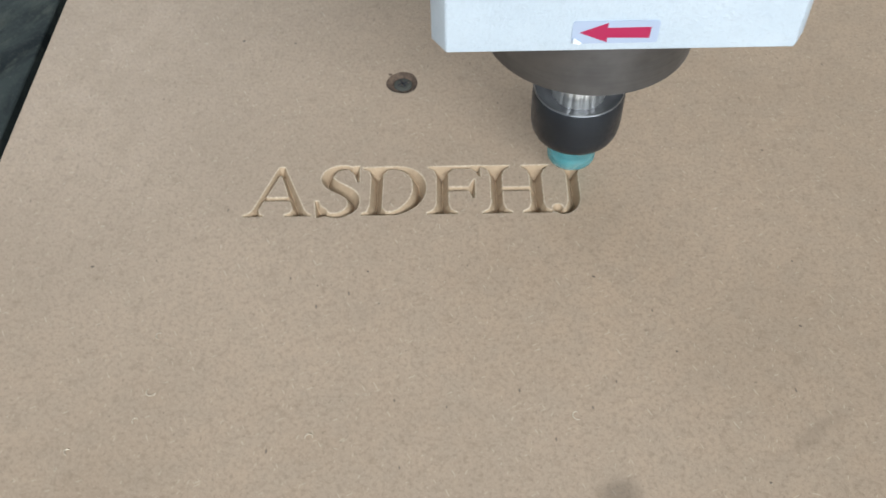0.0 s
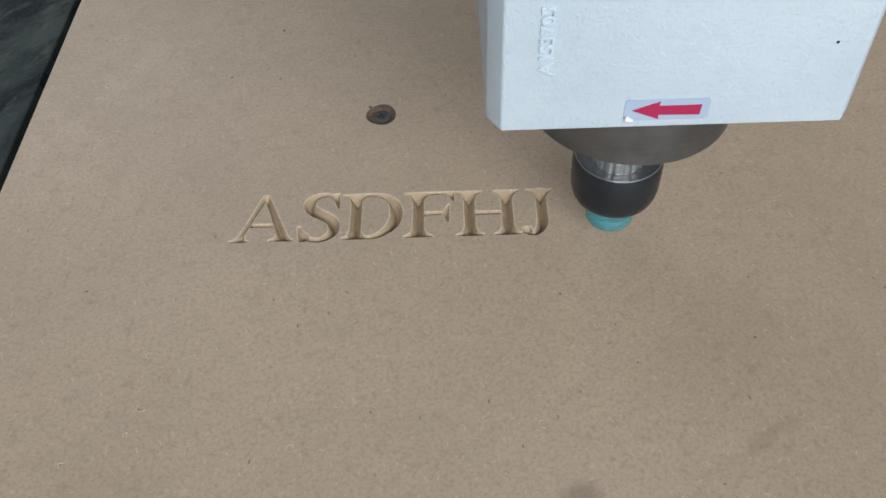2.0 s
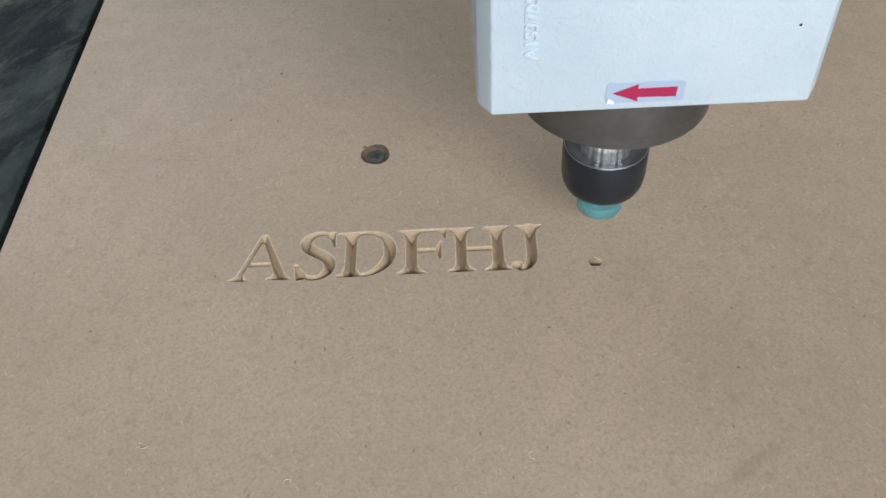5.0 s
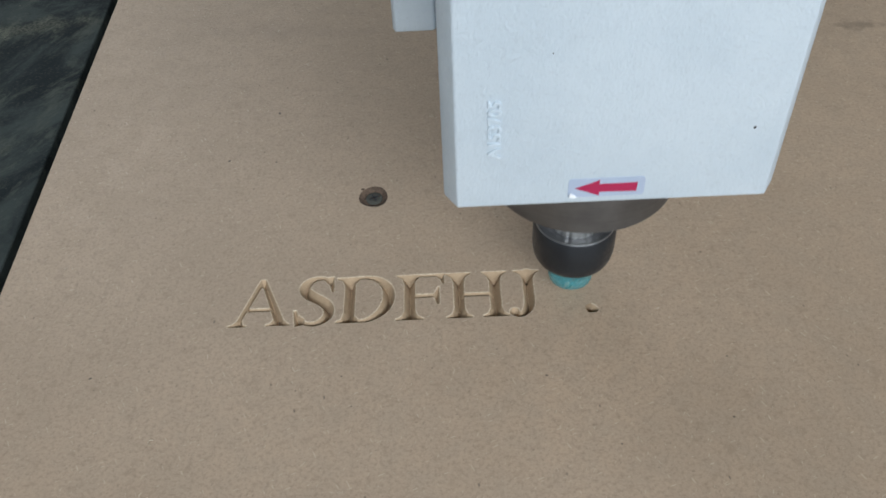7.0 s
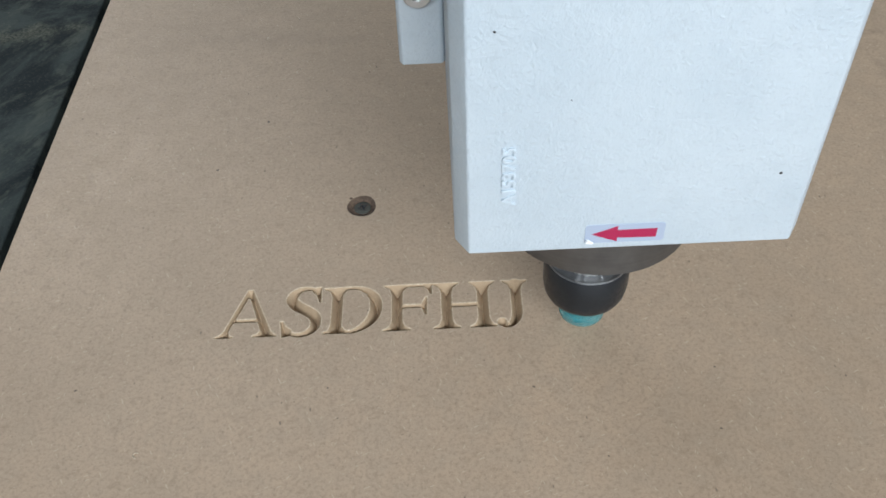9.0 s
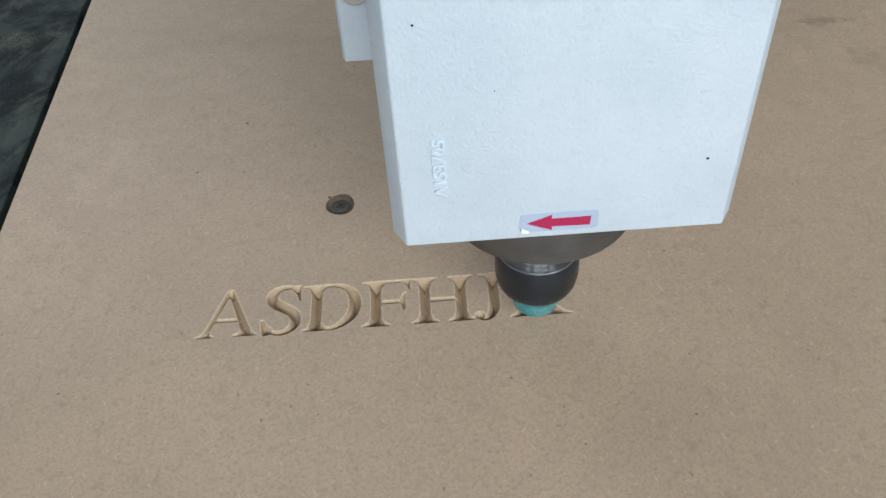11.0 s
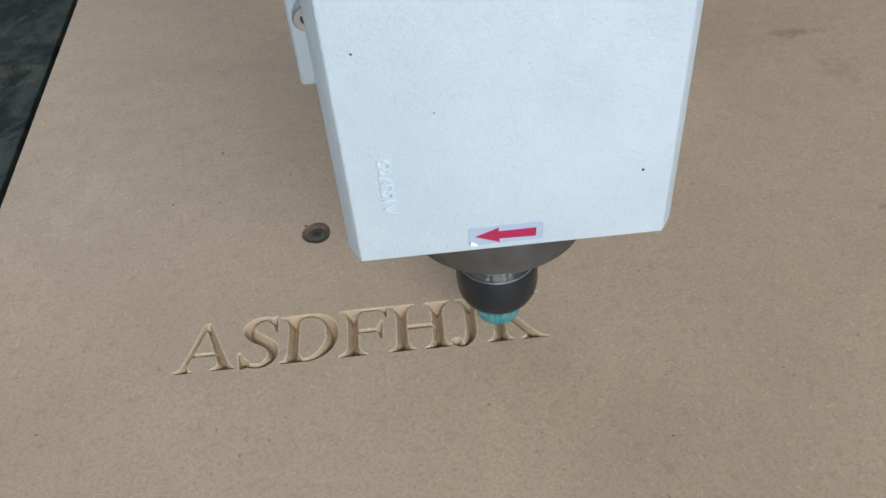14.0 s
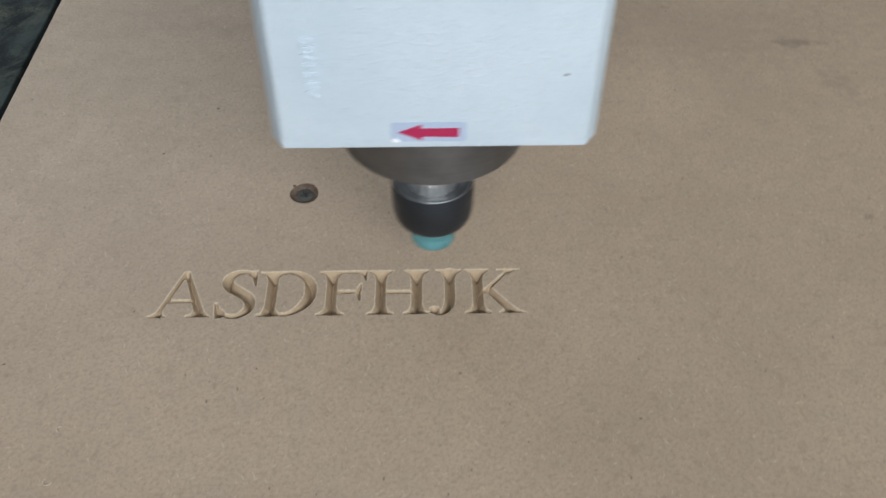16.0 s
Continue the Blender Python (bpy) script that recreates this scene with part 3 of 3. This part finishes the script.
def wood_curl(x, y, turn, size):
    """A pale hooked fibre lying on the sheet: a thin tube along an arc."""
    bm = bmesh.new()
    rings = []
    for k in range(9):
        a = radians(-20 + 26 * k)
        r = size * (0.55 + 0.06 * k)
        centre = Vector((r * math.cos(a), r * math.sin(a), 0.00016 + 0.00003 * k))
        out = Vector((math.cos(a), math.sin(a), 0))
        rings.append([bm.verts.new(centre + 0.00016 * (math.cos(b) * out + math.sin(b) * Vector((0, 0, 1)))) for b in (0, math.tau / 4, math.tau / 2, 3 * math.tau / 4)])
    for p, q in zip(rings, rings[1:]):
        for i in range(4):
            bm.faces.new((p[i], p[(i + 1) % 4], q[(i + 1) % 4], q[i]))
    bm.faces.new(rings[0]), bm.faces.new(rings[-1][::-1])
    curl = tagged(part("wood_curl", bm, CURL), "tiny pale wood curl lying on the board", "wood chip", "curls on the board")
    curl.location, curl.rotation_euler = (x / 1000, y / 1000, 0), (0, 0, radians(turn))
    return curl


for x, y, turn, size in ((-19.7, -79.9, 150, 0.0022), (-21.1, -56.9, 80, 0.0016), (125.6, -91.1, 100, 0.0020), (36.7, -98.2, 10, 0.0016), (-22.5, -91.1, 60, 0.0013), (-42.4, -102.2, 70, 0.0013)):
    wood_curl(x, y, turn, size)

# stand-ins for the wood not yet cut from the last letter, stroke by stroke
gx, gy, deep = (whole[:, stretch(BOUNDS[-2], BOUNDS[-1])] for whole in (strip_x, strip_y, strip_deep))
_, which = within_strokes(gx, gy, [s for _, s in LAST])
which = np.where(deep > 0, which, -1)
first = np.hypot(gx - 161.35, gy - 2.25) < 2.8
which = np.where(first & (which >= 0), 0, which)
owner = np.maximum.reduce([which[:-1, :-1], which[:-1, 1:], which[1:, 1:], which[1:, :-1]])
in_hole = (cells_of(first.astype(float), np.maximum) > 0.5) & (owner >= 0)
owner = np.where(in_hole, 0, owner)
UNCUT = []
# thin lids over the letter's finished groove
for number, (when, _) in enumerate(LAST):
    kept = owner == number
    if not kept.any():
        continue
    data = sheet_mesh("uncut_wood_lid", gx, gy, np.full(gx.shape, 0.005), kept)
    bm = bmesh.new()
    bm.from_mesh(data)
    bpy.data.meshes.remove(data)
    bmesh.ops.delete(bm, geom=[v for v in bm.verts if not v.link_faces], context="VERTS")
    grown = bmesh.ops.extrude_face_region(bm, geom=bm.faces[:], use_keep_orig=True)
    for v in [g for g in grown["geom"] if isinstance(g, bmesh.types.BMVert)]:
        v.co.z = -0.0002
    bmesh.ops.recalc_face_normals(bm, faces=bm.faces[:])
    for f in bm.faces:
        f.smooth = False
    piece = part("uncut_wood_lid", bm, FACE, board, "thin brown lid over the letter's part still to be cut")
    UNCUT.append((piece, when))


# ---- the spindle head: origin at the tool's tip ----
def smooth_box(x0, x1, y0, y1, z0, z1, cut, round_):
    """A casting with bevelled upright corners and softly rounded edges."""
    outline = [(x0 + cut, y0), (x1 - cut, y0), (x1, y0 + 1.5 * cut), (x1, y1 - cut), (x1 - cut, y1), (x0 + cut, y1), (x0, y1 - cut), (x0, y0 + 1.6 * cut)]
    return prism(outline, z0, z1, bevel=round_, segments=3)


FRONT = -0.0535


def arrow_outline():
    return [(-0.0120, 0.1096), (-0.0040, 0.1128), (-0.0042, 0.1111), (0.0082, 0.1112), (0.0080, 0.1075), (-0.0040, 0.1078), (-0.0039, 0.1062)]


def rounded(x0, x1, z0, z1, r, steps=5):
    out = []
    for cx, cz, a0 in ((x1 - r, z1 - r, 0), (x0 + r, z1 - r, 90), (x0 + r, z0 + r, 180), (x1 - r, z0 + r, 270)):
        for k in range(steps + 1):
            a = radians(a0 + 90 * k / steps)
            out.append((cx + r * math.cos(a), cz + r * math.sin(a)))
    return out


def raised_text(text, size, depth):
    """Letters in the built-in font as a mesh, lying in x and y with its foot at the origin."""
    curve = bpy.data.curves.new("cast_text", "FONT")
    curve.body, curve.size, curve.extrude, curve.resolution_u = text, size, depth, 2
    curve.bevel_depth, curve.bevel_resolution = depth * 0.5, 1
    holder = new("cast_text", curve)
    bpy.context.view_layer.update()
    data = bpy.data.meshes.new_from_object(holder.evaluated_get(bpy.context.evaluated_depsgraph_get()))
    bpy.data.objects.remove(holder)
    bpy.data.curves.remove(curve)
    bm = bmesh.new()
    bm.from_mesh(data)
    bpy.data.meshes.remove(data)
    return bm


def spindle_head():
    head = thing("router_spindle_head", "white cast router head with steel spindle and black collet nut", "machine head")
    body = part("housing", smooth_box(-0.0541, 0.0545, FRONT, 0.056, 0.1030, 0.40, 0.0042, 0.0007), ENAMEL, head, "white enamelled casting", smooth=50)
    ear = part("mounting_flange", smooth_box(-0.0712, -0.0540, 0.034, 0.055, 0.1150, 0.40, 0.0012, 0.0008), ENAMEL, head, "white cast flange", smooth=50)
    bolt = part("flange_bolt", turned([(0, 0.0042), (0.0022, 0.0042), (0.0024, 0.0066), (0.0046, 0.0066), (0.0052, 0.006), (0.0052, 0), (0, 0)], 32), ZINC, ear, smooth=True)
    bolt.matrix_basis = Matrix.Translation((-0.0630, 0.0338, 0.1475)) @ Matrix.Rotation(radians(90), 4, "X")
    part("sticker", prism(rounded(-0.0141, 0.0105, 0.1058, 0.1134, 0.0011), FRONT - 0.0002, FRONT + 0.0003, "y"), STICKER, body, "clear bluish film sticker")
    part("arrow", prism(arrow_outline(), FRONT - 0.0003, FRONT - 0.0001, "y"), CRIMSON, body, "crimson printed arrow")
    # peeled corner; its white colour stands for the glint there
    lifted = prism([(-0.0139, 0.1064), (-0.0118, 0.1059), (-0.0112, 0.1064), (-0.0134, 0.1080)], FRONT - 0.0011, FRONT - 0.0004, "y", 0.00015, 1)
    part("lifted_corner", lifted, GLINT, body, "lifted corner of the film with a white painted glint")
    text = raised_text("A153705", 0.0055, 0.00036)
    wide = max(v.co.x for v in text.verts) - min(v.co.x for v in text.verts)
    for v in text.verts:
        v.co.x *= 0.0222 / wide
    cast = part("cast_number", text, ENAMEL, body, "raised cast number")
    cast.matrix_basis = Matrix.Translation((-0.0362, FRONT - 0.0001, 0.1236)) @ Matrix.Rotation(radians(90), 4, "X") @ Matrix.Rotation(radians(90), 4, "Z")
    for x, z, r in ((0.0413, 0.1312, 0.0005), (-0.0425, 0.1828, 0.0004), (-0.0217, 0.1608, 0.00022)):
        pit = turned([(0, 0.00012), (r * 0.8, 0.0001), (r, 0), (0, 0)], 12)
        pit_ = part("paint_pit", pit, DIRT, body)
        pit_.matrix_basis = Matrix.Translation((x, FRONT, z)) @ Matrix.Rotation(radians(90), 4, "X")
    part("spindle", turned([(0, 0.0712), (0.0125, 0.0712), (0.0130, 0.0712), (0.0362, 0.0712), (0.0366, 0.0715), (0.0366, 0.110), (0, 0.110)], 96), SPINDLE, head, "grey steel spindle body", smooth=35)
    part("shaft", turned([(0, 0.0400), (0.0101, 0.0400), (0.0101, 0.0446), (0.0096, 0.0456), (0.0096, 0.0720), (0, 0.0720)], 160, lobes=16), SHAFT, head, "bright ground shaft", smooth=35)
    nut = turned([(0, 0.0222), (0.0128, 0.0222), (0.0143, 0.0225), (0.0158, 0.0240), (0.0168, 0.0262), (0.0173, 0.0290), (0.0175, 0.0320), (0.0175, 0.0364),
                  (0.0175, 0.0432), (0.0170, 0.0443)], 96)
    nut = part("collet_nut", nut, BLACK, head, "black oxide collet nut", smooth=35)
    part("rim", turned([(0.0170, 0.0443), (0.01680, 0.0447), (0.0166, 0.0447)], 96), RIM, nut, "rim with its highlight painted bright", smooth=35)
    part("recess", turned([(0.0166, 0.0447), (0.0158, 0.0440), (0.0134, 0.0424), (0.0115, 0.0418), (0.0090, 0.0418)], 96), NUTSIDE, nut, smooth=35)
    part("collet", turned([(0, 0.0196), (0.0070, 0.0196), (0.0090, 0.0210), (0.0090, 0.0224), (0, 0.0224)], 48), CARBIDE, nut, "steel collet", smooth=35)
    bit = part("v_bit", turned([(0, 0), (0.0004, 0.0003), (0.0094, 0.0094), (0.0096, 0.0100), (0.0096, 0.0126), (0.0088, 0.0138), (0.0045, 0.0150), (0.0042, 0.0160), (0, 0.0160)], 64), TEAL, head, "teal coated V-shaped cutter, half see-through for its spin", smooth=35)
    part("shank", turned([(0, 0.0150), (0.0040, 0.0150), (0.0040, 0.0200), (0, 0.0200)], 40), CARBIDE, bit, smooth=35)
    return head


head = spindle_head()

HEAD_PATH = [
    (0, 133.6, 23.7, -0.3),
    (0.5, 127.8, 24.2, 7.3),
    (1, 140.1, 15.5, 11.5),
    (1.5, 160.7, 0.4, 8.6),
    (2, 160.7, 1.5, -0.9),
    (2.5, 160.8, 1.1, 10.4),
    (3, 160.4, 1.6, 3.6),
    (3.5, 161.2, 1.5, -1.7),
    (3.7, 161.2, 1.5, -1.7),
    (4.3, 161.3, 1.8, 6.0),
    (5, 164.0, 20.5, 7.5),
    (5.6, 166.0, 25.6, -1.0),
    (6, 165.2, 23.6, 2.0),
    (6.5, 161.4, 24.1, -0.1),
    (7, 152.8, 16.2, -1.9),
    (7.5, 161.4, 2.3, -1.7),
    (8, 168.9, -0.7, -0.7),
    (8.5, 158.8, 0.0, -1.4),
    (9, 161.2, 0.9, -2.0),
    (9.5, 151.2, 13.7, -1.9),
    (9.7, 146.9, 12.5, -1.4),
    (10.2, 147.3, 5.0, -2.8),
    (10.55, 142.5, 1.2, -0.8),
    (11, 151.5, 1.2, -0.8),
    (11.35, 147.4, 3.5, -2.8),
    (11.8, 147.7, 12.0, -4.2),
    (12, 147.7, 18.6, -4.4),
    (12.5, 142.0, 26.9, -1.1),
    (13, 147.3, 25.6, -3.2),
    (13.5, 153.0, 27.1, -2.0),
    (14, 147.3, 14.1, -3.8),
    (14.5, 154.2, 17.7, -2.2),
    (15, 160.1, 25.2, -1.1),
    (15.5, 157.0, 26.0, 7.3),
    (16, 127.2, 28.7, 10.6),
]


def motions():
    walk(head, [(t, pose(x / 1000, y / 1000, z / 1000)) for t, x, y, z in HEAD_PATH])
    # each lid sinks inside the board as the tool goes through
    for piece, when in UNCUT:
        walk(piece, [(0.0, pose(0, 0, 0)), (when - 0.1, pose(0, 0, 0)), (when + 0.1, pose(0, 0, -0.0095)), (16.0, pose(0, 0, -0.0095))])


motions()
